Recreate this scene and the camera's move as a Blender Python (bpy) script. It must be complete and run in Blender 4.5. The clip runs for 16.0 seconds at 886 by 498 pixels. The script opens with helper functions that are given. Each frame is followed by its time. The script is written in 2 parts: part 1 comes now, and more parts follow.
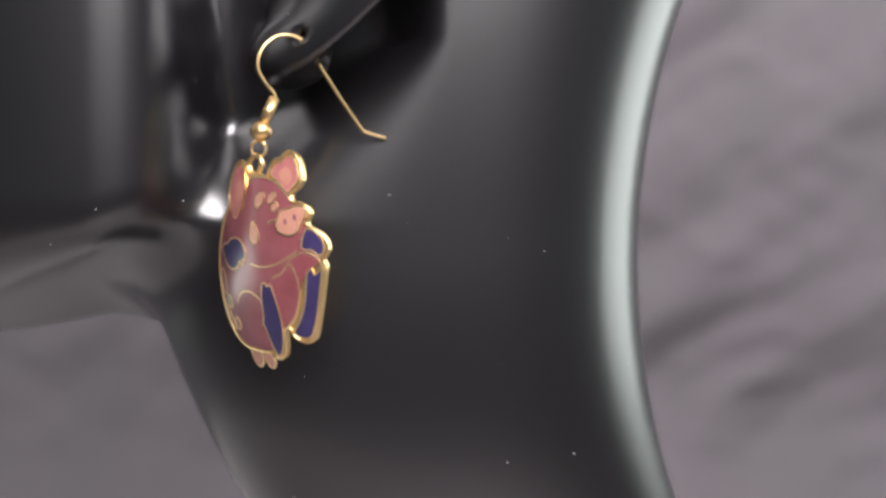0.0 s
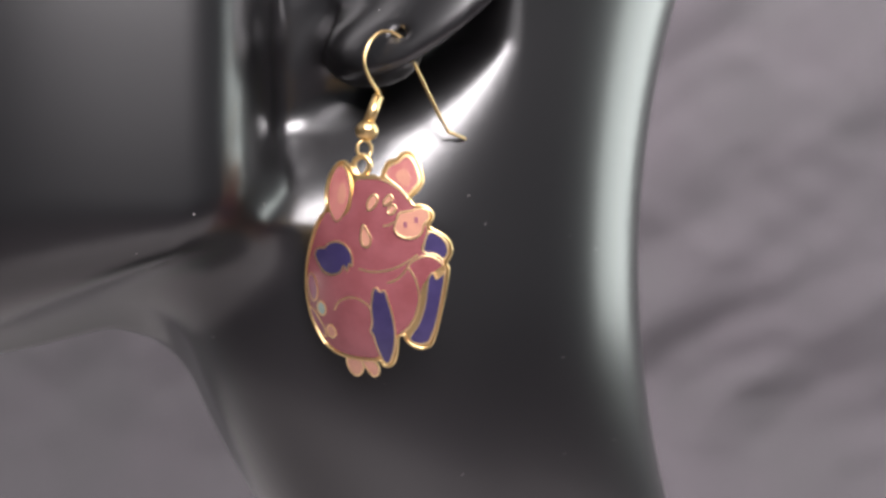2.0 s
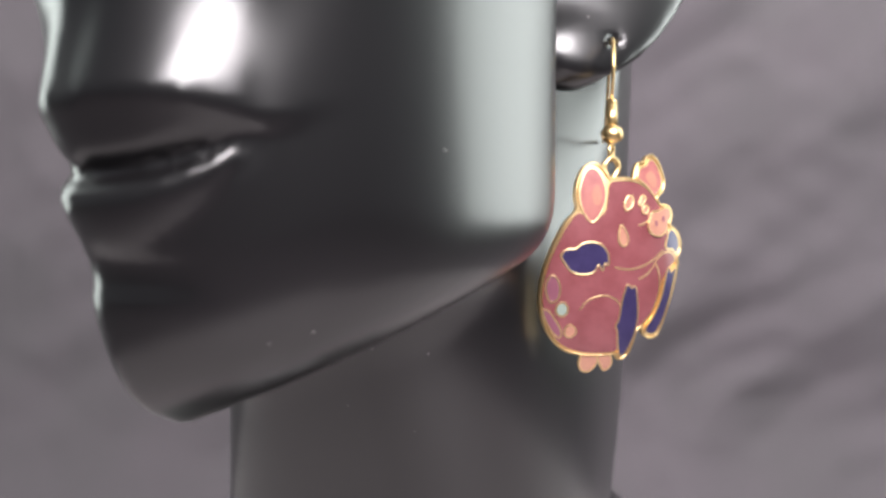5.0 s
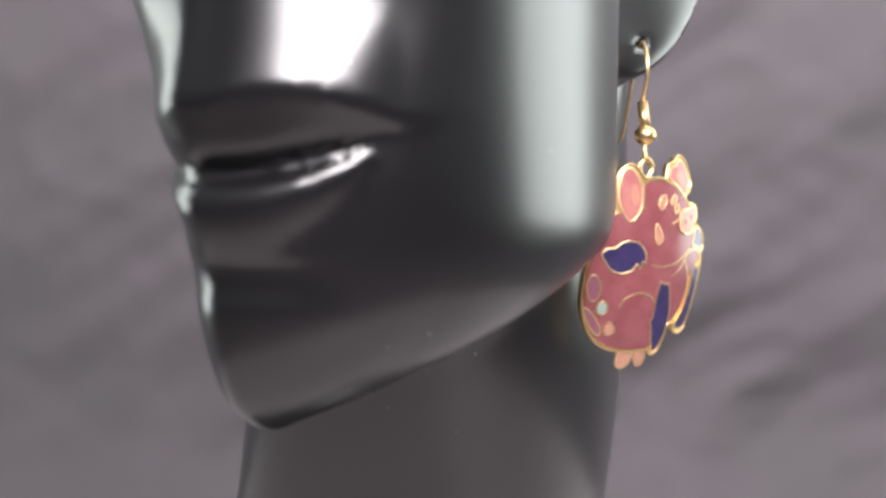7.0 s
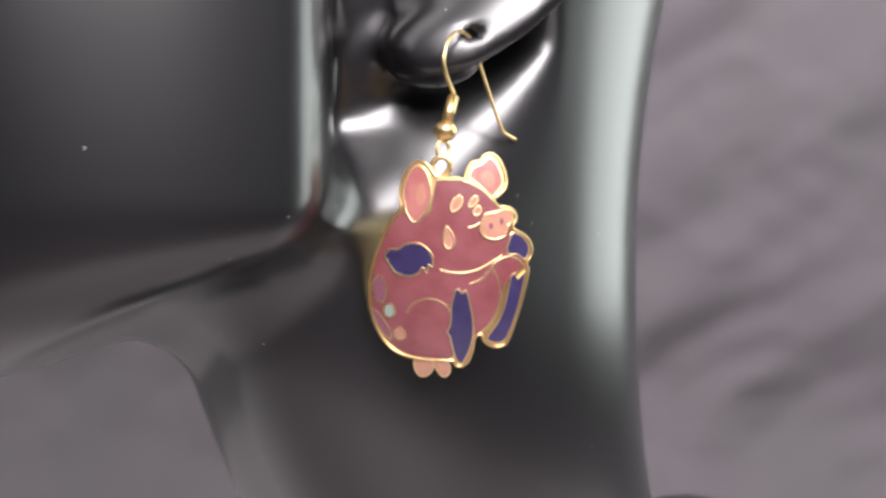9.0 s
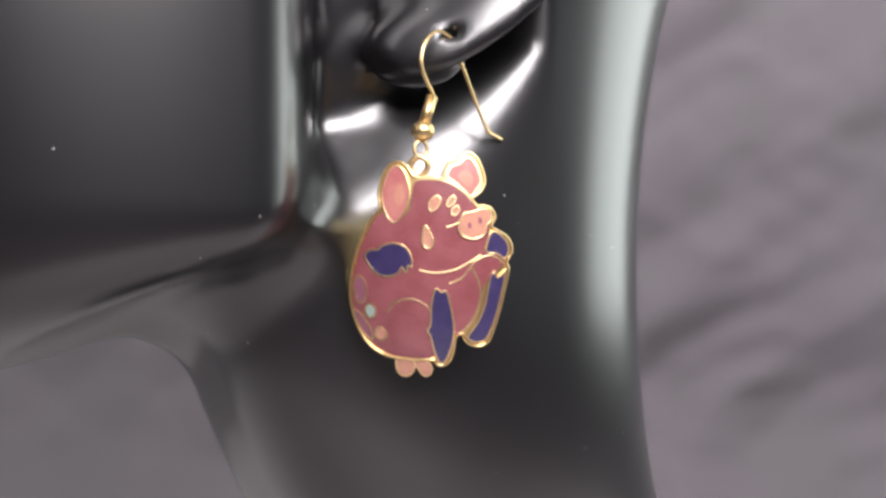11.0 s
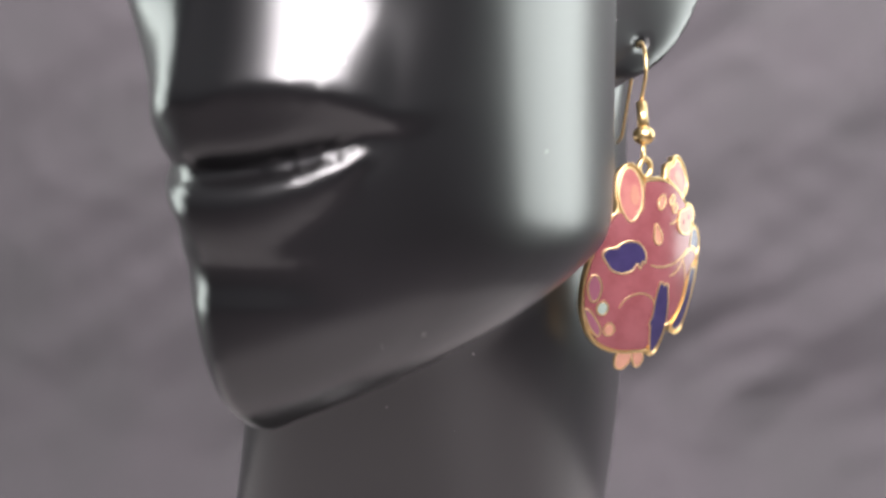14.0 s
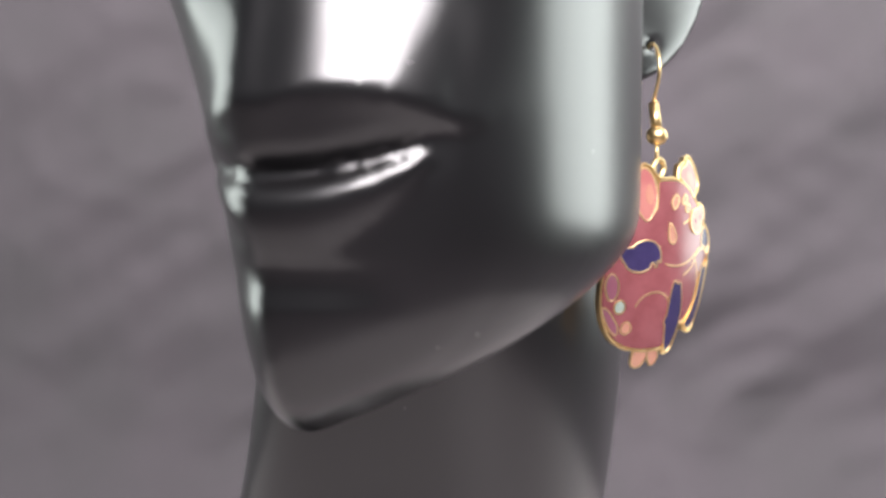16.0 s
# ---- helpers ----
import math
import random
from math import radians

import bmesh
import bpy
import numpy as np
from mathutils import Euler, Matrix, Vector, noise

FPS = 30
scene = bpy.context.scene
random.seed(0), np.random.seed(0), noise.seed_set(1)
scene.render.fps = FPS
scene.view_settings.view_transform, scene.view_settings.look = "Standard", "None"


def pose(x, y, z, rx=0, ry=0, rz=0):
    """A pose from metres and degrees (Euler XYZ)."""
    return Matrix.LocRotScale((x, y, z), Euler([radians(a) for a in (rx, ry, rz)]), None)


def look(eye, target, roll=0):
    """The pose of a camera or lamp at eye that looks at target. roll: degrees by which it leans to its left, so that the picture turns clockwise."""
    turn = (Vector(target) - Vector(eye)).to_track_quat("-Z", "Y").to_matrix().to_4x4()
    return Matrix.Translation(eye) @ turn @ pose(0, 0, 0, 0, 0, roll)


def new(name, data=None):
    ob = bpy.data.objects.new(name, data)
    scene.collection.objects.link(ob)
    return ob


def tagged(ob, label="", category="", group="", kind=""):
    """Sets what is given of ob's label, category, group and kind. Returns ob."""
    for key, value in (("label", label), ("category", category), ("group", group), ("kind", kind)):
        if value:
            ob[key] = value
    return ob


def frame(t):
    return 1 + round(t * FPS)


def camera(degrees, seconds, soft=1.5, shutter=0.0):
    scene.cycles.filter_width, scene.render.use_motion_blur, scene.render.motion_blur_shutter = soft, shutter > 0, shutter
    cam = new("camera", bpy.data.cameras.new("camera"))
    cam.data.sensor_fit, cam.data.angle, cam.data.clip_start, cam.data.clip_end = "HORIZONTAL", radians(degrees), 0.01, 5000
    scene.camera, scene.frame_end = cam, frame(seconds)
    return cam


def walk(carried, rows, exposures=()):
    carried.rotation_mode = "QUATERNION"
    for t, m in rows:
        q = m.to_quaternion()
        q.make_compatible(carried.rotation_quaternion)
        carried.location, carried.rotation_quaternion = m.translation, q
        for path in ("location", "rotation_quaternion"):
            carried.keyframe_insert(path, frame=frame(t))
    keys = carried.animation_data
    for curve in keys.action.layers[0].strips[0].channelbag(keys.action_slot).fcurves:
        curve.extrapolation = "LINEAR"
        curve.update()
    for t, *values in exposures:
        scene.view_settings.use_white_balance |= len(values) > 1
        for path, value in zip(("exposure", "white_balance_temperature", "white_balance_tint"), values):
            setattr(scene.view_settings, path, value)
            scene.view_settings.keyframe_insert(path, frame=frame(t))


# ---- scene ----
import itertools

# ---- camera: stands still, the display head turns before it ----
cam = camera(45.0, 16.0, soft=3.0)
PITCH, LEAN = radians(4.29), radians(-0.5)
EYE = Vector((0.0011, -0.2840, 0.0))
RIGHT = Vector((math.cos(LEAN), -math.sin(LEAN) * math.sin(PITCH), -math.sin(LEAN) * math.cos(PITCH)))
UP = Vector((math.sin(LEAN), math.cos(LEAN) * math.sin(PITCH), math.cos(LEAN) * math.cos(PITCH)))
BACK = RIGHT.cross(UP)
STAND = Matrix.Translation(EYE) @ Matrix((RIGHT, UP, BACK)).transposed().to_4x4()
walk(cam, [(0, STAND), (16, STAND)])
cam.data.dof.use_dof = True
cam.data.dof.focus_distance = 0.212
cam.data.dof.aperture_fstop = 16.0

# degrees by which the head has been turned on its stand, by seconds
TURN = [(0, -32.3), (0.5, -32.3), (1, -32.3), (1.5, -26.2), (2, -12.9), (2.5, -0.2), (3, 14.4), (3.5, 22.8), (4, 23.6), (4.5, 25.3),
        (5, 28.5), (5.2, 30.8), (5.7, 35.6), (6.3, 38.3), (6.9, 36.7), (7.3, 33.6), (7.5, 31.6), (8, 21.2), (8.5, 8.5), (9, -0.4),
        (9.2, -3.3), (9.7, -8.9), (10.2, -11.2), (10.8, -6.3), (11.3, 0.5), (11.5, 4.1), (12, 10.1), (12.5, 19.9), (13, 26.2),
        (13.5, 30.3), (14, 35.7), (14.5, 37.5), (15, 39.3), (15.5, 39.8), (16, 39.1)]
# the pendant sways on its ring: degrees of twist, of sideways and of fore-and-aft swing, by seconds
SWAY = [(0, -1.5, -0.4, -0.3), (0.5, -1.5, -0.1, -1.5), (1, -1.5, 0, -1.9), (1.5, -3.5, -0.3, -1.4), (2, -5, -0.1, -0.2),
        (2.5, -5, 0.3, 0.7), (3, -5, 0.5, 0.7), (3.5, -4.5, 0.5, 0.6), (4, -4.4, 0.5, 0.4), (4.5, -4.2, 0.5, 0.1), (5, -4.1, 0.2, 0.1),
        (5.2, -4, -0.1, 0.2), (6.3, -3, -0.2, 0.1), (7.3, -2, -0.5, 0.2), (7.5, -1.6, -0.5, 0.6), (8, -0.5, -0.2, 1.4),
        (8.5, 0.8, 0.3, 1.4), (9, 2, 0.8, 1.1), (10.2, 3, 0.5, 1.1), (11.5, 4, -0.1, 1.5), (12, 3.5, -0.2, 1.7), (12.5, 3, -0.4, 1.1),
        (13, 0.8, -0.4, 0.6), (13.5, 0.7, -0.1, 0.1), (14, 0.6, 0.1, -0.7), (14.5, 0.6, 0.2, -1.4), (15, 0.5, 0.3, -1.8),
        (15.5, 0.4, 0.3, -1.7), (16, 0.3, 0.1, -1.3)]

# ---- light: a bright soft box above in front, tall windows of light at both sides ----
world = bpy.data.worlds.new("studio_air")
scene.world = world
world.use_nodes = True
world.node_tree.nodes["Background"].inputs[0].default_value = (0.85, 0.9, 1.0, 1)
world.node_tree.nodes["Background"].inputs[1].default_value = 0.12


def area_lamp(name, eye, target, width, height, watts, colour):
    data = bpy.data.lights.new(name, "AREA")
    data.shape, data.size, data.size_y = "RECTANGLE", width, height
    data.energy, data.color = watts, colour
    lamp = new(name, data)
    lamp.matrix_world = look(eye, target)
    return lamp


area_lamp("soft_box_top", (0.18, -0.62, 0.44), (0, -0.05, 0.0), 0.58, 0.36, 15.8, (1.0, 0.94, 0.97))
area_lamp("side_light_right", (0.70, 0.25, 0.25), (0, 0.12, 0.04), 0.5, 0.85, 6.1, (0.93, 1.0, 0.97))
area_lamp("side_light_left", (-0.78, 0.18, 0.14), (0, 0.06, 0.0), 0.55, 0.8, 5.4, (0.92, 1.0, 0.96))
# added fill, no known source: brightens the upper part of the backdrop
area_lamp("backdrop_fill_top", (0.12, 0.27, 0.66), (0.12, 0.65, 0.34), 0.7, 0.25, 9.4, (1.0, 0.97, 0.98))


# ---- materials ----
def material(name, colour, rough=0.5, metal=0.0, grain=0.0, grain_scale=500, bump=0.0, bump_scale=800, tint=None, tint_scale=60, coat=0.0, spec=0.5):
    m = bpy.data.materials.new(name)
    m.use_nodes = True
    nodes, links = m.node_tree.nodes, m.node_tree.links
    b = nodes["Principled BSDF"]
    b.inputs["Base Color"].default_value = (*colour, 1)
    b.inputs["Roughness"].default_value = rough
    b.inputs["Metallic"].default_value = metal
    b.inputs["Coat Weight"].default_value = coat
    b.inputs["Coat Roughness"].default_value = 0.2
    b.inputs["Specular IOR Level"].default_value = spec
    where = nodes.new("ShaderNodeTexCoord")
    if tint or grain:
        wide, fine = nodes.new("ShaderNodeTexNoise"), nodes.new("ShaderNodeTexNoise")
        wide.inputs["Scale"].default_value, fine.inputs["Scale"].default_value = tint_scale, grain_scale
        wide.inputs["Detail"].default_value = fine.inputs["Detail"].default_value = 4
        links.new(where.outputs["Object"], wide.inputs["Vector"])
        links.new(where.outputs["Object"], fine.inputs["Vector"])
        first, second = nodes.new("ShaderNodeMix"), nodes.new("ShaderNodeMix")
        first.data_type = second.data_type = "RGBA"
        span = nodes.new("ShaderNodeMapRange")
        span.inputs["From Min"].default_value, span.inputs["From Max"].default_value = 0.35, 0.65
        links.new(wide.outputs["Fac"], span.inputs["Value"])
        links.new(span.outputs["Result"], first.inputs[0])
        first.inputs[6].default_value = (*colour, 1)
        first.inputs[7].default_value = (*(tint or colour), 1)
        strength = nodes.new("ShaderNodeMath")
        strength.operation = "MULTIPLY"
        links.new(fine.outputs["Fac"], strength.inputs[0])
        strength.inputs[1].default_value = grain
        links.new(strength.outputs[0], second.inputs[0])
        links.new(first.outputs[2], second.inputs[6])
        second.inputs[7].default_value = (*[min(1, c * 1.7 + 0.02) for c in colour], 1)
        links.new(second.outputs[2], b.inputs["Base Color"])
    if bump:
        relief, n = nodes.new("ShaderNodeBump"), nodes.new("ShaderNodeTexNoise")
        n.inputs["Scale"].default_value = bump_scale
        n.inputs["Detail"].default_value = 3
        links.new(where.outputs["Object"], n.inputs["Vector"])
        links.new(n.outputs["Fac"], relief.inputs["Height"])
        relief.inputs["Strength"].default_value = bump
        relief.inputs["Distance"].default_value = 0.0005
        links.new(relief.outputs["Normal"], b.inputs["Normal"])
    return m


BLACK = material("black_lacquer", (0.0040, 0.0037, 0.0043), rough=0.3, tint=(0.006, 0.0055, 0.006), tint_scale=12, coat=0.3, spec=0.9)


def dust(m, scale, size, share):
    """Small pale specks of dust on a surface."""
    nodes, links = m.node_tree.nodes, m.node_tree.links
    b = nodes["Principled BSDF"]
    where, cells = nodes.new("ShaderNodeTexCoord"), nodes.new("ShaderNodeTexVoronoi")
    cells.inputs["Scale"].default_value = scale
    links.new(where.outputs["Object"], cells.inputs["Vector"])
    small, few, both = (nodes.new("ShaderNodeMath") for _ in range(3))
    small.operation, few.operation, both.operation = "LESS_THAN", "LESS_THAN", "MULTIPLY"
    links.new(cells.outputs["Distance"], small.inputs[0])
    small.inputs[1].default_value = size
    hue = nodes.new("ShaderNodeSeparateColor")
    links.new(cells.outputs["Color"], hue.inputs[0])
    links.new(hue.outputs[0], few.inputs[0])
    few.inputs[1].default_value = share
    links.new(small.outputs[0], both.inputs[0])
    links.new(few.outputs[0], both.inputs[1])
    mix = nodes.new("ShaderNodeMix")
    mix.data_type = "RGBA"
    links.new(both.outputs[0], mix.inputs[0])
    links.new(b.inputs["Base Color"].links[0].from_socket, mix.inputs[6])
    mix.inputs[7].default_value = (0.45, 0.43, 0.42, 1)
    links.new(mix.outputs[2], b.inputs["Base Color"])


dust(BLACK, 190, 0.032, 0.4)
GOLD = material("gold_plate", (0.92, 0.68, 0.34), rough=0.34, metal=1.0, tint=(0.86, 0.60, 0.28), tint_scale=300, bump=0.06, bump_scale=900)
WIRE = material("polished_cloison_wire", (0.93, 0.69, 0.36), rough=0.38, metal=1.0, tint=(0.9, 0.66, 0.36), tint_scale=400)
PINK = material("pink_enamel", (0.165, 0.042, 0.047), rough=0.3, grain=0.45, grain_scale=1300, tint=(0.225, 0.072, 0.08), tint_scale=200, coat=0.5)
BLUSH = material("pale_pink_enamel", (0.29, 0.090, 0.086), rough=0.3, grain=0.4, grain_scale=1500, tint=(0.38, 0.155, 0.13), tint_scale=250, coat=0.2)
CREAM = material("peach_enamel", (0.42, 0.21, 0.14), rough=0.3, grain=0.3, grain_scale=1500, tint=(0.37, 0.165, 0.12), tint_scale=300, coat=0.2)
VIOLET = material("violet_enamel", (0.021, 0.015, 0.060), rough=0.3, grain=0.35, grain_scale=1500, tint=(0.038, 0.027, 0.09), tint_scale=300, coat=0.4)
MAUVE = material("mauve_enamel", (0.20, 0.07, 0.10), rough=0.3, grain=0.3, grain_scale=1500, coat=0.2)
MINT = material("grey_green_enamel", (0.25, 0.30, 0.26), rough=0.3, grain=0.3, grain_scale=1500, coat=0.2)
CLOTH = material("grey_cloth", (0.104, 0.090, 0.100), rough=0.9, grain=0.25, grain_scale=700, tint=(0.092, 0.083, 0.089), tint_scale=9, bump=0.25, bump_scale=1500, spec=0.1)

# paleness chosen for the light this unseen board throws back on the neck
TABLE = material("pale_bounce_board", (0.31, 0.28, 0.285), rough=0.55, grain=0.1, grain_scale=300, tint=(0.27, 0.245, 0.25), tint_scale=8)


def part(name, bm, mat, parent=None, label="", smooth=True):
    me = bpy.data.meshes.new(name)
    bmesh.ops.recalc_face_normals(bm, faces=bm.faces)
    bm.to_mesh(me)
    bm.free()
    me.materials.append(mat)
    for poly in me.polygons:
        poly.use_smooth = smooth
    ob = new(name, me)
    if parent:
        ob.parent = parent
    return tagged(ob, label)


# ---- backdrop: one cloth that hangs behind and sweeps forward under the stand ----
def backdrop():
    bm = bmesh.new()
    nu, nv = 320, 280
    grid = {}
    for i, j in itertools.product(range(nu + 1), range(nv + 1)):
        x = -1.6 + 3.2 * i / nu
        s = 2.8 * j / nv
        if s < 1.47:
            y, z = -1.0 + s, -0.34
        elif s < 1.47 + 0.18 * math.pi / 2:
            a = (s - 1.47) / 0.18
            y, z = 0.47 + 0.18 * math.sin(a), -0.34 + 0.18 * (1 - math.cos(a))
        else:
            y, z = 0.65, -0.16 + s - 1.47 - 0.18 * math.pi / 2
        # soft creases that run down to the left, stronger low on one side
        slope = z + 0.15 - 0.62 * (x - 0.2)
        side = max(0.0, min(1.0, (x + 0.02) * 5)) * max(0.2, min(1.0, (0.16 - z) * 3))
        fold = 0.007 * math.sin(52 * slope + 3.5 * noise.noise((x * 5, z * 5, 1))) * side * (0.6 + noise.noise((x * 7, z * 7, 9)))
        fold += 0.004 * math.sin(120 * slope + 5 * noise.noise((x * 7, z * 7, 3))) * side * max(0.0, 0.3 + noise.noise((x * 9, z * 9, 5)))
        fold += 0.012 * noise.noise((x * 4 - z * 2, z * 8 - x * 3, 4)) + 0.006 * noise.noise((x * 12 - z * 8, z * 22 - x * 10, 7))
        # thin sharp crinkles left from folding
        fold += 0.0032 * (1 - abs(2 * noise.noise((x * 9 + z * 5, z * 13 - x * 4, 2)))) ** 6 + 0.0022 * (1 - abs(2 * noise.noise((x * 22, z * 16 + x * 9, 6)))) ** 5
        flat = max(0.0, min(1.0, (s - 1.0) / 0.5))
        grid[i, j] = bm.verts.new((x, y - fold * flat, z))
    for i, j in itertools.product(range(nu), range(nv)):
        bm.faces.new((grid[i, j], grid[i + 1, j], grid[i + 1, j + 1], grid[i, j + 1]))
    ob = part("backdrop", bm, CLOTH)
    return tagged(ob, "soft dark grey cloth hanging in faint creases", "cloth", kind="structure")


backdrop()


def turntable():
    """An unseen pale round board under the bust, added to bounce light up on to it."""
    bm = bmesh.new()
    bmesh.ops.create_cone(bm, cap_ends=True, segments=64, radius1=0.235, radius2=0.235, depth=0.02)
    bmesh.ops.translate(bm, vec=(0, 0, -0.1785), verts=bm.verts)
    bmesh.ops.bevel(bm, geom=[e for e in bm.edges if len(e.link_faces) == 2 and e.calc_face_angle() > 1], offset=0.002, segments=2, affect="EDGES")
    tagged(part("turntable", bm, TABLE, smooth=False), "unseen pale round board added under the display head to bounce light", "turntable", kind="structure")
    bm = bmesh.new()
    bmesh.ops.create_cone(bm, cap_ends=True, segments=32, radius1=0.06, radius2=0.06, depth=0.152)
    bmesh.ops.translate(bm, vec=(0, 0, -0.2645), verts=bm.verts)
    tagged(part("turntable_foot", bm, TABLE, smooth=False), "unseen round foot added under the bounce board", "turntable", kind="structure")


turntable()

# ---- the black display head: one smooth solid, drawn from a distance field (mm) ----
def ways(degrees):
    a = radians(degrees)
    return np.array((-math.cos(a), -math.sin(a))), np.array((math.sin(a), -math.cos(a)))


MID = 14.17


def blend(a, b, k):
    h = np.clip(0.5 + 0.5 * (b - a) / k, 0, 1)
    return b + (a - b) * h - k * h * (1 - h)


def carve(a, b, k):
    h = np.clip(0.5 - 0.5 * (a + b) / k, 0, 1)
    return a + (-b - a) * h + k * h * (1 - h)


def egg(p, c, r, spin=None):
    q = p - np.array(c)
    if spin is not None:
        q = q @ np.array(spin)
    q0 = np.sqrt(((q / np.array(r)) ** 2).sum(-1)) + 1e-9
    q1 = np.sqrt(((q / np.array(r) ** 2) ** 2).sum(-1)) + 1e-9
    return q0 * (q0 - 1) / q1


def turn3(yaw=0, pitch=0, roll=0):
    return np.array(Euler((radians(roll), radians(pitch), radians(yaw))).to_matrix())


def ring(x, y, a, b, n):
    """How far outside a rounded oval with half axes a and b."""
    q = ((np.abs(x) / a) ** n + (np.abs(y) / b) ** n) ** (1 / n) + 1e-6
    return (q - 1) * np.hypot(x, y) / q


def hump(v, centre, half):
    return np.exp(-((v - centre) / half) ** 2)


def relief(y, z):
    """Lips and the hollows round them: how far the front of the face stands out."""
    u = (y - 5.6) / 19.8
    inside = np.clip(1 - u * u, 0, 1) ** 0.75
    part = -0.9 + 2.0 * u + 3.4 * u * u
    top = part + 10.2 * np.clip(1 - u * u, 0, 1) ** 0.6 - 0.8 * hump(y, 3, 3)
    low = part - 11.5 * np.clip(1 - (u / 0.92) ** 2, 0, 1) ** 0.8
    tu = np.clip((z - part) / np.maximum(top - part, 0.8), 0, 1)
    tl = np.clip((part - z) / np.maximum(part - low, 0.8), 0, 1)
    out = 2.4 * np.sin(np.pi * tl ** 0.65) * inside ** 0.6
    out -= 2.0 * hump(z, part, 2.2) * inside ** 0.6
    # the upper lip stands out as a ledge that slopes up and back to the nose
    above = np.clip(z - np.maximum(top, 1.0), 0, 60)
    ledge = 3.4 * tu ** 1.4 - 0.52 * (np.sqrt(above ** 2 + 0.5) - 0.7) * np.exp(-(above / 26) ** 4)
    out += ledge * np.exp(-((y - 8.0) / 18) ** 4)
    # the broad flat of skin between nose and mouth
    out += 0.5 * ((y - 6) / 15) ** 2 * np.exp(-((y - 6) / 19) ** 6) * np.exp(-((z - 17) / 11) ** 4)
    # a shallow dish under the lower lip
    out -= 1.1 * np.exp(-((z + 15.5) / 3.0) ** 4) * np.exp(-((y - 3.5) / 12) ** 4)
    return out


def head_field(p):
    """p: points (n, 3), forward, towards the left ear, up."""
    x, y, z = (p - np.array((76.93, MID, 0))).T
    w = np.clip(z, -40, 60) / 40
    front = 67.12 + 7.96 * w - 2.27 * w ** 2 - 0.1665 * w ** 3
    v = 0.3 - np.log1p(np.exp(np.clip((0.3 - w) * 6, -40, 40))) / 6
    near = 44.76 - 0.3258 * v - 1.93 * v ** 2
    far = 27.08 + 11.83 * w + 7.33 * w ** 2
    d = ring(x, y, np.where(x > 0, front, 25.40), np.where(y > 0, near, far), np.where(y > 0, 2.16, 1.55))
    d = d - relief(y, z) * np.clip((x - 25) / 15, 0, 1)
    # the plane under the jaw, with a soft edge
    under = (-41.94 - 0.3299 * (x - 40) + 0.4692 * y - 0.004878 * y ** 2 - z) / 1.05
    d = -blend(-d, -under, 28.05 - 17.68 * np.clip((48 - x) / 48, 0, 1))
    # nose with nostrils, skull
    n = np.stack((x + 76.93, y - 4.0, z), -1)
    n[:, 1] = np.abs(n[:, 1])
    d = blend(d, egg(n, (132, 0, 43), (25, 9, 14), turn3(pitch=-12)), 7)
    d = blend(d, egg(n, (128, 4.8, 31), (13, 7, 8)), 5)
    d = carve(d, egg(n, (134, 4.8, 24), (6, 3.2, 6)), 3)
    d = blend(d, egg(p, (45, MID, 125), (92, 60, 62)), 22)
    # the side of the skull that carries the ear
    d = blend(d, egg(p, (28, 6, 52), (46, 34, 78)), 9)
    return d


def neck_field(p):
    z = (p[:, 2] + 30) / 60

    def run(c0, c1, c2, high):
        w = np.maximum(high - np.log1p(np.exp(np.clip((high - z) * 16, -40, 40))) / 16, -2)
        return c0 + c1 * w + c2 * w * w

    front = np.maximum(run(71.61, 16.77, -9.81, 0.3) - np.clip(p[:, 2] + 12, 0, 40) * 1.50, 15)
    back = run(51.44, -3.43, 9.62, 1.40)
    near = np.maximum(run(42.68, 0.245, -4.67, 0.2373), 30)
    far = run(41.14, -7.88, 6.80, 0.5)
    x = p[:, 0]
    ahead = np.minimum((np.hypot(x, 12) + x) / 200, 1)
    y = p[:, 1] - 5.52 * (1 - ahead) - 19.44 * ahead
    d = ring(x, y, np.where(x > 0, front, back), np.where(y > 0, near, far), np.where(y > 0, 2.08, 5.46))
    return np.maximum(d, p[:, 2] - 75)


EAR_HOLE = (6.8, 27.5)


def ear_field(p):
    """p in the turned frame: right, away, up (mm)."""
    out = Vector((0.17, 0.88, -0.44)).normalized()
    along = Vector((0.44, 0, 0.90))
    along = (along - out * along.dot(out)).normalized()
    lean = np.array(Matrix((along, out, along.cross(out))).transposed())
    d = egg(p, (19.9, -50.5, 56), (44, 5.0, 19.5), lean)
    return blend(d, egg(p, (-1, -58.5, 23.5), (10, 4.5, 6.5)), 6)


def solid(p):
    b = p[:, 0:2]
    fore, side = ways(35.72)
    h = np.stack((b @ fore, b @ side, p[:, 2]), -1)
    d = blend(head_field(h), neck_field(h), 12 + 8 * np.clip((h[:, 0] - 40) / 30, 0, 1))
    # the back of the shoulders
    d = blend(d, egg(p, (86, 72, -158), (43, 42, 47)), 16)
    d = blend(d, egg(p, (-5, 20, -215), (105, 95, 70)), 20)
    d = blend(d, ear_field(p), 7)
    hole = np.sqrt((p[:, 0] - EAR_HOLE[0]) ** 2 + (p[:, 2] - EAR_HOLE[1]) ** 2) - 1.2
    d = np.maximum(d, -np.maximum(hole, p[:, 1] + 52))
    return np.maximum(d, -168 - p[:, 2])


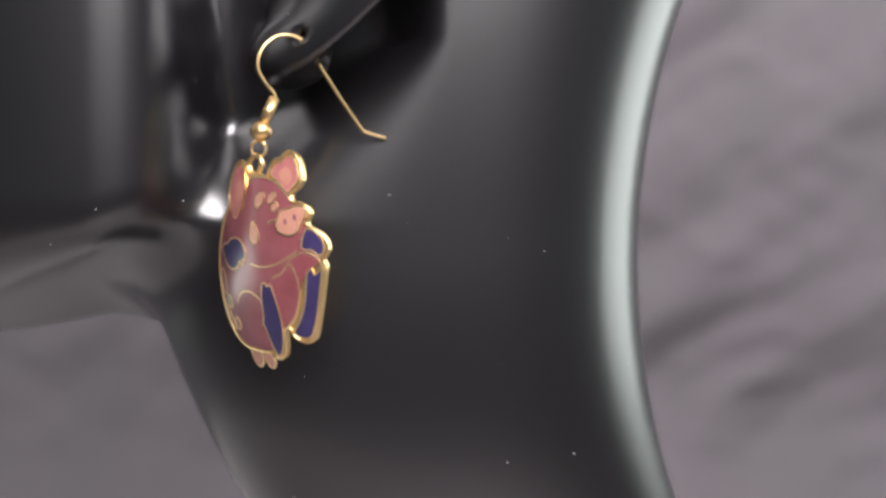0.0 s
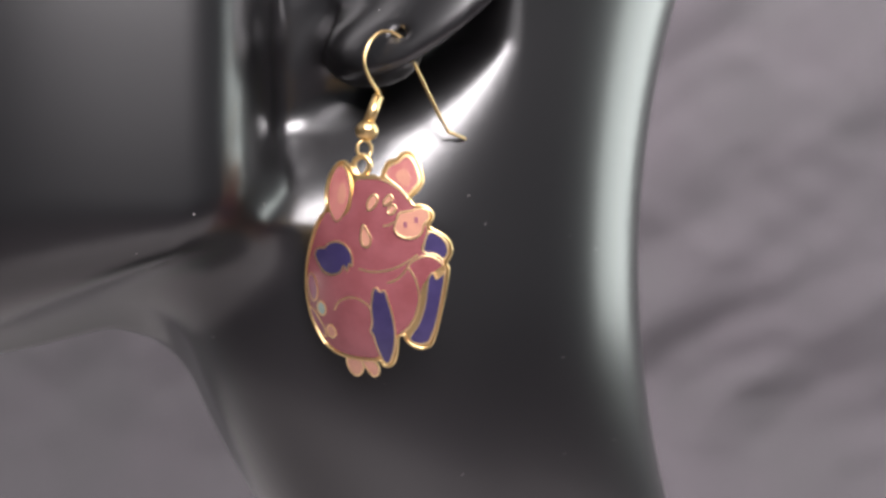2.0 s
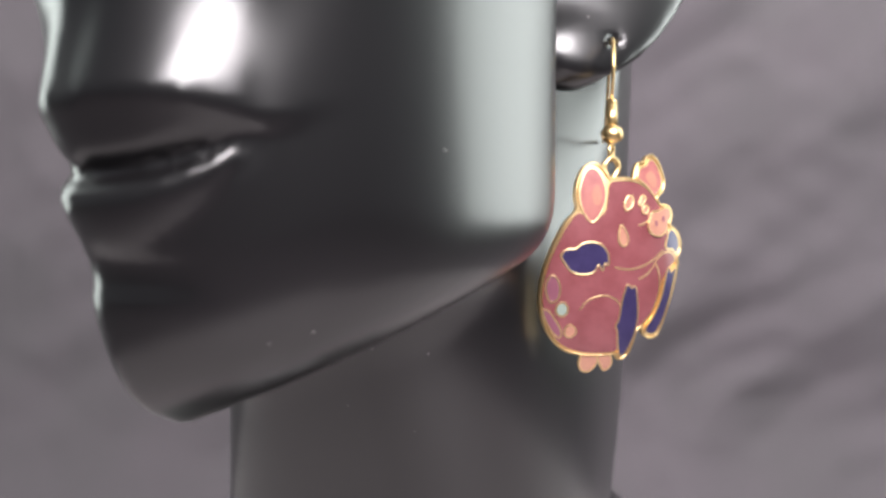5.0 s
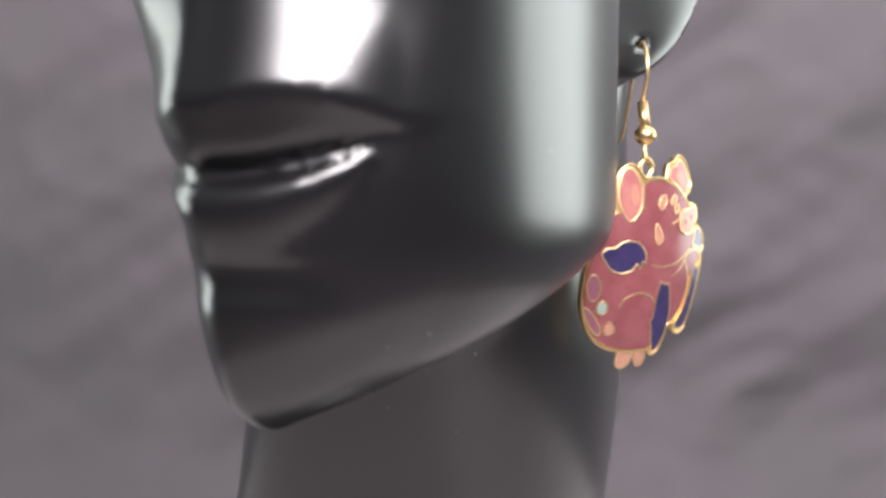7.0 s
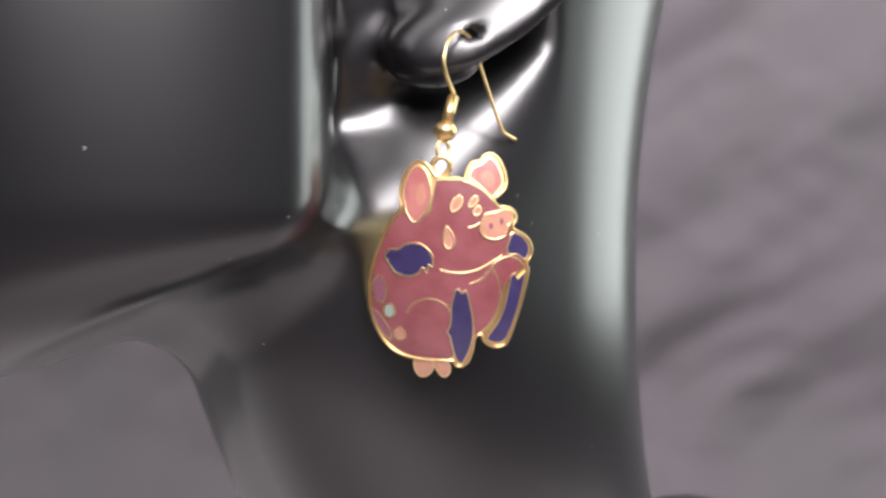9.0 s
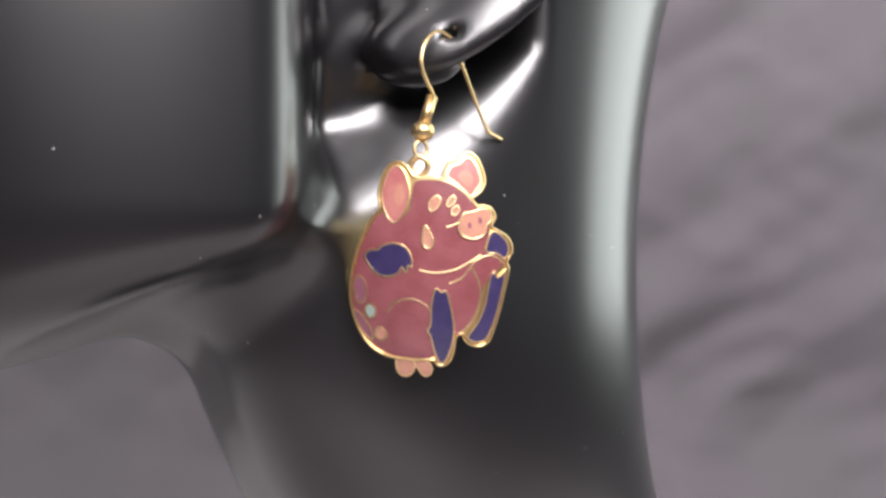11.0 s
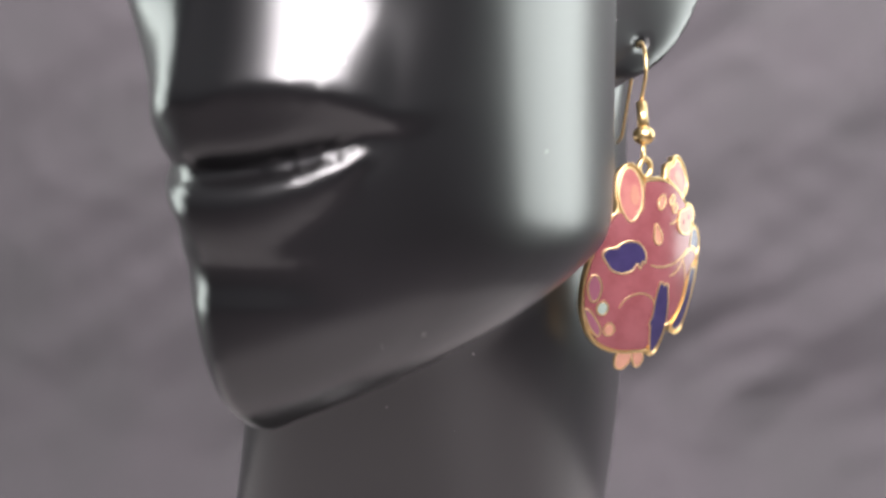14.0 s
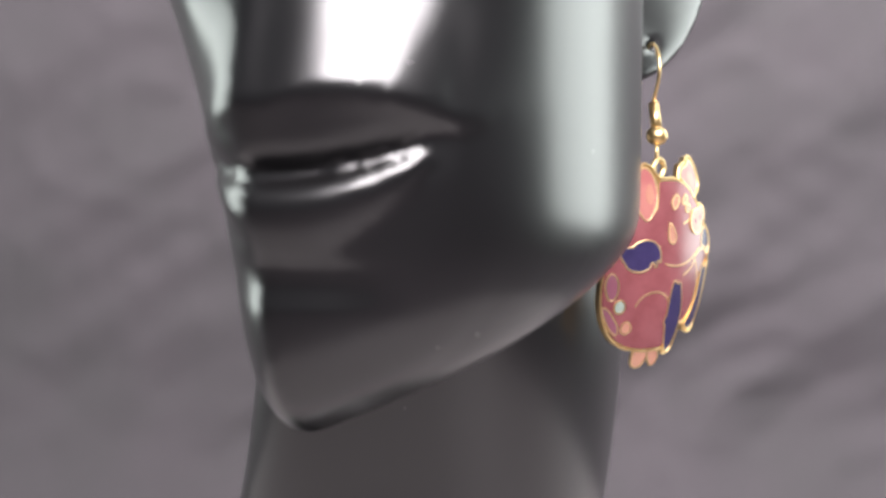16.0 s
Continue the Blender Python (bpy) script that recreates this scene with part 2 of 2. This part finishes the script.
def surface_net(field, low, high, step):
    """A closed quad mesh of field = 0, settled on to it."""
    axes = [np.arange(low[k], high[k] + step, step) for k in range(3)]
    shape = tuple(len(a) for a in axes)
    pts = np.stack(np.meshgrid(*axes, indexing="ij"), -1).reshape(-1, 3)
    val = np.concatenate([field(c) for c in np.array_split(pts, 24)]).reshape(shape)
    sign = val < 0
    corner = [(i, j, k) for i in (0, 1) for j in (0, 1) for k in (0, 1)]
    n = [m - 1 for m in shape]
    cut = lambda a, c: a[c[0]:c[0] + n[0], c[1]:c[1] + n[1], c[2]:c[2] + n[2]]
    count = sum(cut(sign, c).astype(int) for c in corner)
    cell = (count > 0) & (count < 8)
    index = -np.ones(n, int)
    index[cell] = np.arange(cell.sum())
    total, hits = np.zeros((*n, 3)), np.zeros(n)
    for a, b in itertools.combinations(corner, 2):
        if sum(abs(u - v) for u, v in zip(a, b)) == 1:
            va, vb = cut(val, a), cut(val, b)
            cross = (va < 0) != (vb < 0)
            t = np.where(cross, va / np.where(cross, va - vb, 1), 0)
            for k in range(3):
                total[..., k] += np.where(cross, a[k] + t * (b[k] - a[k]), 0)
            hits += cross
    ijk = np.argwhere(cell)
    co = (ijk + total[cell] / hits[cell][:, None]) * step + np.array([a[0] for a in axes])
    for _ in range(3):
        f0 = field(co)
        g = np.stack([(field(co + e) - field(co - e)) / 0.2 for e in np.eye(3) * 0.1], -1)
        move = f0[:, None] * g / np.maximum((g ** 2).sum(-1), 0.2)[:, None]
        co = co - np.clip(move, -step * 0.6, step * 0.6)
    faces = []
    for k in range(3):
        o = [u for u in range(3) if u != k]
        e = [0, 0, 0]
        e[k] = 1
        sl = tuple(slice(1, n[u]) if u in o else slice(0, n[u]) for u in range(3))
        up = tuple(slice(1, n[u]) if u in o else slice(1, n[u] + 1) for u in range(3))
        for start in np.argwhere(sign[sl] != sign[up]):
            base = start + np.array([1 if u in o else 0 for u in range(3)])
            q = []
            for du, dv in ((0, 0), (1, 0), (1, 1), (0, 1)):
                c = base.copy()
                c[o[0]] -= du
                c[o[1]] -= dv
                q.append(int(index[tuple(c)]))
            if min(q) >= 0:
                faces.append(q)
    return co, faces


def display_head():
    co, faces = surface_net(solid, (-130, -130, -170), (150, 140, 190), 1.6)
    me = bpy.data.meshes.new("display_head")
    me.from_pydata((co / 1000).tolist(), [], faces)
    me.materials.append(BLACK)
    bm = bmesh.new()
    bm.from_mesh(me)
    bmesh.ops.recalc_face_normals(bm, faces=bm.faces)
    bm.to_mesh(me)
    bm.free()
    for poly in me.polygons:
        poly.use_smooth = True
    ob = new("mannequin_head", me)
    return tagged(ob, "glossy black display head with full lips and pierced ear", "mannequin")


head = display_head()


# ---- the earring ----
# the pendant is drawn on its own face: millimetres right and up from the bead, dome towards the viewer


def flat(points):
    """Outline points on the pendant's face."""
    return [(0.76 + 0.1164 * (x - 790) - 0.0024 * (236 - y), -0.27 + 0.0013 * (x - 790) + 0.1135 * (236 - y)) for x, y in points]


def dome(u, v):
    """How far the face stands out towards the viewer; it falls off most to one side and below."""
    return 3.47 - 0.0159 * (u - 3.67) ** 2 - 0.0066 * (v + 20.93) ** 2


earring = new("earring")
HANG = Vector((0.0018, -0.0716, 0.00743))
earring.location = HANG
tagged(earring, "gold-wired cloisonne pig earring with pink and violet enamel", "earring")


def smooth_loop(points, closed=True, per=6):
    """A Catmull-Rom line through the points."""
    n, out = len(points), []
    for i in range(n if closed else n - 1):
        if closed:
            a, b, c, d = (points[(i + k) % n] for k in (-1, 0, 1, 2))
        else:
            a, b, c, d = (points[max(0, min(n - 1, i + k))] for k in (-1, 0, 1, 2))
        for s in range(per):
            t = s / per
            out.append(tuple(0.5 * (2 * q + (r - p) * t + (2 * p - 5 * q + 4 * r - w) * t * t + (3 * q - p - 3 * r + w) * t ** 3)
                             for p, q, r, w in zip(a, b, c, d)))
    if not closed:
        out.append(tuple(points[-1]))
    return out


def sheet(loop, lift, thick):
    """A domed plate with this outline, its face lift mm above the dome's base."""
    bm = bmesh.new()
    bm.faces.new([bm.verts.new((u, 0, v)) for u, v in loop])
    us, vs = [p[0] for p in loop], [p[1] for p in loop]
    for axis, values in ((0, us), (2, vs)):
        c = math.ceil(min(values) / 1.2) * 1.2
        while c < max(values):
            no = (1, 0, 0) if axis == 0 else (0, 0, 1)
            co = (c, 0, 0) if axis == 0 else (0, 0, c)
            bmesh.ops.bisect_plane(bm, geom=bm.verts[:] + bm.edges[:] + bm.faces[:], plane_co=co, plane_no=no, dist=1e-4)
            c += 1.2
    grown = bmesh.ops.extrude_face_region(bm, geom=bm.faces[:])
    lower = {e for e in grown["geom"] if isinstance(e, bmesh.types.BMVert)}
    for w in bm.verts:
        w.co = Vector((w.co.x, -(dome(w.co.x, w.co.z) + lift) + (thick if w in lower else 0), w.co.z)) / 1000
    for e in bm.edges:
        e.smooth = not (len(e.link_faces) == 2 and e.calc_face_angle() > 0.7)
    return bm


def tube(points, radius, closed=False, sides=8):
    """A round wire through 3D points (mm)."""
    bm = bmesh.new()
    pts = [Vector(p) for p in points]
    n, rings = len(pts), []
    side = None
    for i, p in enumerate(pts):
        a = pts[(i - 1) % n] if closed or i else p
        b = pts[(i + 1) % n] if closed or i < n - 1 else p
        way = (b - a).normalized()
        side = (side - way * side.dot(way)).normalized() if side and (side - way * side.dot(way)).length > 1e-3 else way.orthogonal().normalized()
        over = way.cross(side)
        rings.append([bm.verts.new((p + radius * (math.cos(t) * side + math.sin(t) * over)) / 1000)
                      for t in (2 * math.pi * k / sides for k in range(sides))])
    for i in range(n if closed else n - 1):
        r, q = rings[i], rings[(i + 1) % n]
        for k in range(sides):
            bm.faces.new((r[k], r[(k + 1) % sides], q[(k + 1) % sides], q[k]))
    if not closed:
        bm.faces.new(rings[0])
        bm.faces.new(rings[-1][::-1])
    return bm


def on_face(loop, lift):
    return [(u, -(dome(u, v) + lift), v) for u, v in loop]


def ribbon(loop, width, lift, closed):
    """A flat wire set on edge in the enamel and ground flush with it."""
    bm = bmesh.new()
    n, rings = len(loop), []
    for i, (u, v) in enumerate(loop):
        a = loop[(i - 1) % n] if closed or i else loop[i]
        b = loop[(i + 1) % n] if closed or i < n - 1 else loop[i]
        run = math.hypot(b[0] - a[0], b[1] - a[1]) or 1.0
        nu, nv = -(b[1] - a[1]) / run * width / 2, (b[0] - a[0]) / run * width / 2
        rings.append([bm.verts.new((u + k * nu, -(dome(u + k * nu, v + k * nv) + lift - drop), v + k * nv))
                      for k, drop in ((1, 0.4), (1, 0.03), (0.6, 0), (-0.6, 0), (-1, 0.03), (-1, 0.4))])
    for i in range(n if closed else n - 1):
        r, q = rings[i], rings[(i + 1) % n]
        for k in range(6):
            bm.faces.new((r[k], r[(k + 1) % 6], q[(k + 1) % 6], q[k]))
    if not closed:
        bm.faces.new(rings[0])
        bm.faces.new(rings[-1][::-1])
    for w in bm.verts:
        w.co /= 1000
    return bm


def wire(points, parent, width=0.36):
    loop = smooth_loop(flat(points), False, 5)
    return part("cloison_wire", ribbon(loop, width, 0.07, False), WIRE, parent, smooth=False)


def field(name, points, mat, lift, parent, label, edge=True):
    loop = smooth_loop(flat(points), True, 4)
    ob = part(name, sheet(loop, lift, 0.35), mat, parent, label)
    if edge:
        part("cloison_wire", ribbon(loop, 0.36, lift + 0.06, True), WIRE, parent, smooth=False)
    return ob


OUTLINE = [(768, 312), (757, 296), (742, 287), (725, 295), (712, 318), (707, 345), (708, 370), (690, 392), (676, 420), (663, 455), (655, 490),
           (653, 525), (657, 558), (668, 590), (685, 615), (706, 630), (730, 637), (760, 640), (797, 640), (803, 648), (814, 650), (825, 640), (832, 618),
           (836, 596), (847, 590), (852, 602), (865, 612), (880, 614), (893, 605), (904, 575), (914, 540), (922, 505), (927, 475), (924, 463),
           (932, 447), (931, 430), (921, 415), (903, 404), (898, 398), (904, 382), (897, 368), (884, 363), (874, 363), (866, 350), (880, 338), (887, 322),
           (883, 300), (874, 281), (862, 272), (850, 275), (842, 284), (828, 288), (820, 303), (815, 316), (800, 313), (785, 314)]
plate = part("pendant_plate", sheet(smooth_loop(flat(OUTLINE), True, 3), -0.3, 1.1), GOLD, earring, "gold-plated domed metal plate")

BODY = [(770, 322), (764, 345), (758, 372), (735, 388), (712, 376), (694, 397), (680, 424), (667, 458), (659, 492), (657, 525), (661, 557), (672, 588), (688, 611), (708, 625),
        (732, 633), (770, 636), (798, 632), (815, 600), (838, 590), (858, 572), (874, 545), (880, 520), (886, 500), (905, 478), (920, 462), (905, 446), (885, 440), (895, 405), (880, 375), (862, 352), (842, 333),
        (820, 322), (795, 319)]
body = field("enamel_body", BODY, PINK, 0.0, plate, "translucent rose pink enamel", edge=False)

field("enamel_ear", [(738, 294), (726, 301), (716, 322), (712, 346), (717, 372), (729, 391), (741, 387), (753, 368), (759, 345), (757, 322), (750, 303)], BLUSH, 0.06, plate, "pale pink enamel ear")
field("enamel_ear_middle", [(742, 325), (734, 340), (736, 358), (746, 361), (751, 345), (749, 330)], CREAM, 0.12, plate, "peach enamel", edge=False)
field("enamel_ear", [(824, 312), (831, 296), (845, 290), (858, 279), (870, 287), (878, 305), (881, 322), (872, 336), (862, 346), (848, 332), (834, 321)], BLUSH, 0.06, plate, "pale pink enamel ear")
field("enamel_ear_middle", [(842, 312), (854, 300), (866, 310), (866, 328), (856, 330)], CREAM, 0.12, plate, "peach enamel", edge=False)
field("enamel_snout", [(846, 388), (852, 376), (868, 373), (884, 368), (897, 372), (899, 386), (891, 396), (886, 412), (870, 420), (852, 416), (843, 404)], CREAM, 0.3, plate, "raised peach enamel snout")
field("enamel_nostril", [(858, 392), (863, 392), (864, 400), (859, 401)], MAUVE, 0.36, plate, "dark enamel nostril", edge=False)
field("enamel_nostril", [(876, 384), (881, 384), (882, 392), (877, 393)], MAUVE, 0.36, plate, "dark enamel nostril", edge=False)
field("enamel_eye", [(798, 350), (808, 345), (812, 354), (806, 366), (796, 372), (793, 362)], CREAM, 0.15, plate, "small peach enamel mark")
field("enamel_eye", [(826, 352), (834, 345), (838, 352), (830, 362), (823, 362)], CREAM, 0.15, plate, "small peach enamel mark")
field("enamel_eye", [(832, 368), (840, 362), (844, 370), (838, 378), (831, 376)], CREAM, 0.15, plate, "small peach enamel mark")
field("enamel_tear", [(785, 398), (791, 404), (799, 420), (797, 432), (789, 436), (781, 428), (781, 412)], CREAM, 0.15, plate, "peach enamel drop")
field("enamel_arm", [(681, 452), (690, 441), (704, 440), (714, 432), (732, 428), (750, 434), (761, 450), (762, 470), (756, 466), (752, 480), (745, 470), (736, 482), (718, 487), (700, 482), (690, 470)], VIOLET, 0.12, plate, "deep violet enamel paw")
field("enamel_arm", [(898, 410), (914, 414), (926, 430), (927, 446), (920, 456), (912, 450), (904, 446), (895, 446), (889, 438)], VIOLET, 0.06, plate, "deep violet enamel paw")
field("enamel_leg", [(800, 512), (806, 508), (812, 514), (820, 512), (826, 532), (832, 565), (832, 595), (826, 622), (815, 644), (805, 640), (797, 615), (793, 595), (788, 585), (793, 570), (794, 540)], VIOLET, 0.12, plate, "deep violet enamel leg")
field("enamel_leg", [(896, 488), (904, 480), (908, 490), (916, 484), (922, 480), (916, 515), (908, 550), (898, 582), (886, 604), (868, 606), (857, 596), (874, 570), (886, 540), (892, 510)], VIOLET, 0.06, plate, "deep violet enamel leg")
field("enamel_spot", [(668, 488), (678, 497), (682, 515), (678, 534), (668, 537), (661, 520), (660, 502)], MAUVE, 0.1, plate, "mauve enamel spot")
field("enamel_spot", [(687, 538), (696, 545), (697, 557), (689, 564), (680, 558), (679, 546)], MINT, 0.1, plate, "grey green enamel spot")
field("enamel_spot", [(705, 580), (714, 588), (715, 598), (706, 604), (697, 598), (697, 587)], CREAM, 0.1, plate, "peach enamel spot")
field("enamel_spot", [(657, 552), (668, 556), (680, 572), (690, 590), (690, 604), (680, 598), (668, 580)], MAUVE, 0.06, plate, "mauve enamel spot")
field("enamel_tail", [(734, 640), (760, 642), (764, 655), (757, 668), (746, 673), (735, 666), (731, 652)], CREAM, 0.0, plate, "pale enamel tail")
field("enamel_tail", [(764, 642), (786, 642), (794, 655), (790, 668), (780, 671), (770, 658)], CREAM, 0.0, plate, "pale enamel tail")
wire([(768, 318), (785, 317), (800, 316), (820, 320), (842, 331), (858, 345), (866, 356)], plate)
wire([(775, 474), (790, 478), (810, 479), (835, 474), (856, 464), (880, 448)], plate)
wire([(718, 552), (728, 537), (745, 528), (765, 527), (785, 537), (794, 550)], plate)
wire([(826, 498), (845, 490), (858, 476), (866, 463)], plate)
wire([(862, 468), (874, 490), (879, 520), (872, 550), (860, 572), (842, 590)], plate)
wire([(866, 463), (885, 452), (903, 452), (918, 464), (924, 480)], plate)
wire([(822, 399), (832, 397), (843, 391)], plate)
rim = on_face(smooth_loop(flat(OUTLINE), True, 5), -0.12)
part("rim", tube(rim, 0.32, True, 8), GOLD, plate, "rounded gold edge of the plate")

# tab, jump ring, bead, coil and hook wire
tab = smooth_loop([(0.9, 0, -6.0), (0.9, 0, -7.6), (-0.7, 0, -9.2), (-2.2, 0, -7.8), (-2.2, 0, -6.2), (-0.6, 0, -5.0)], True, 6)
part("tab_ring", tube([(x, -1.0, z) for x, y, z in tab], 0.6, True), GOLD, plate)
ring = [(-0.4 + 1.5 * math.cos(a) * 0.8, -0.4 + 1.5 * math.cos(a) * 0.6, -3.6 + 1.7 * math.sin(a)) for a in (2 * math.pi * k / 24 for k in range(24))]
part("jump_ring", tube(ring, 0.36, True), GOLD, earring)
bm = bmesh.new()
bmesh.ops.create_uvsphere(bm, u_segments=24, v_segments=16, radius=0.0023)
bmesh.ops.scale(bm, vec=(1, 1, 0.9), verts=bm.verts)
part("bead", bm, GOLD, earring, "round gold bead")
# the hook lies in a plane that runs into the ear
AWAY = Vector((0.55, 0.835, 0)).normalized()


def hook(s, z):
    return tuple(AWAY * s + Vector((0, 0, z)))


part("coil", tube([hook(0.4, 1.6), hook(2.9, 6.9)], 1.15, sides=16), GOLD, earring, "tightly wound gold coil")
HOOK = [(2.9, 6.6), (2.8, 7.8), (0.8, 10.2), (-0.7, 13.2), (0.2, 16.8), (2.8, 19.3), (5.5, 20.0), (8.6, 19.3), (10.6, 17.4), (13.0, 13.6), (17.5, 7.0), (22.0, 1.0), (23.4, 0.2), (27.6, -0.9)]
part("hook_wire", tube([hook(*q) for q in smooth_loop(HOOK, False, 6)], 0.38), GOLD, earring, "bent gold ear wire")


# ---- what turns ----
def motions():
    rows, hung, sway = [], [], []
    for t, a in TURN:
        m = Matrix.Rotation(radians(a), 4, "Z")
        rows.append((t, m))
        hung.append((t, m @ Matrix.Translation(HANG)))
    for t, twist, side, fore in SWAY:
        sway.append((t, pose(0, 0, 0, rz=twist) @ pose(0, 0, 0, ry=side) @ pose(0, 0, 0, rx=fore)))
    walk(head, rows)
    walk(earring, hung)
    walk(plate, sway)


motions()
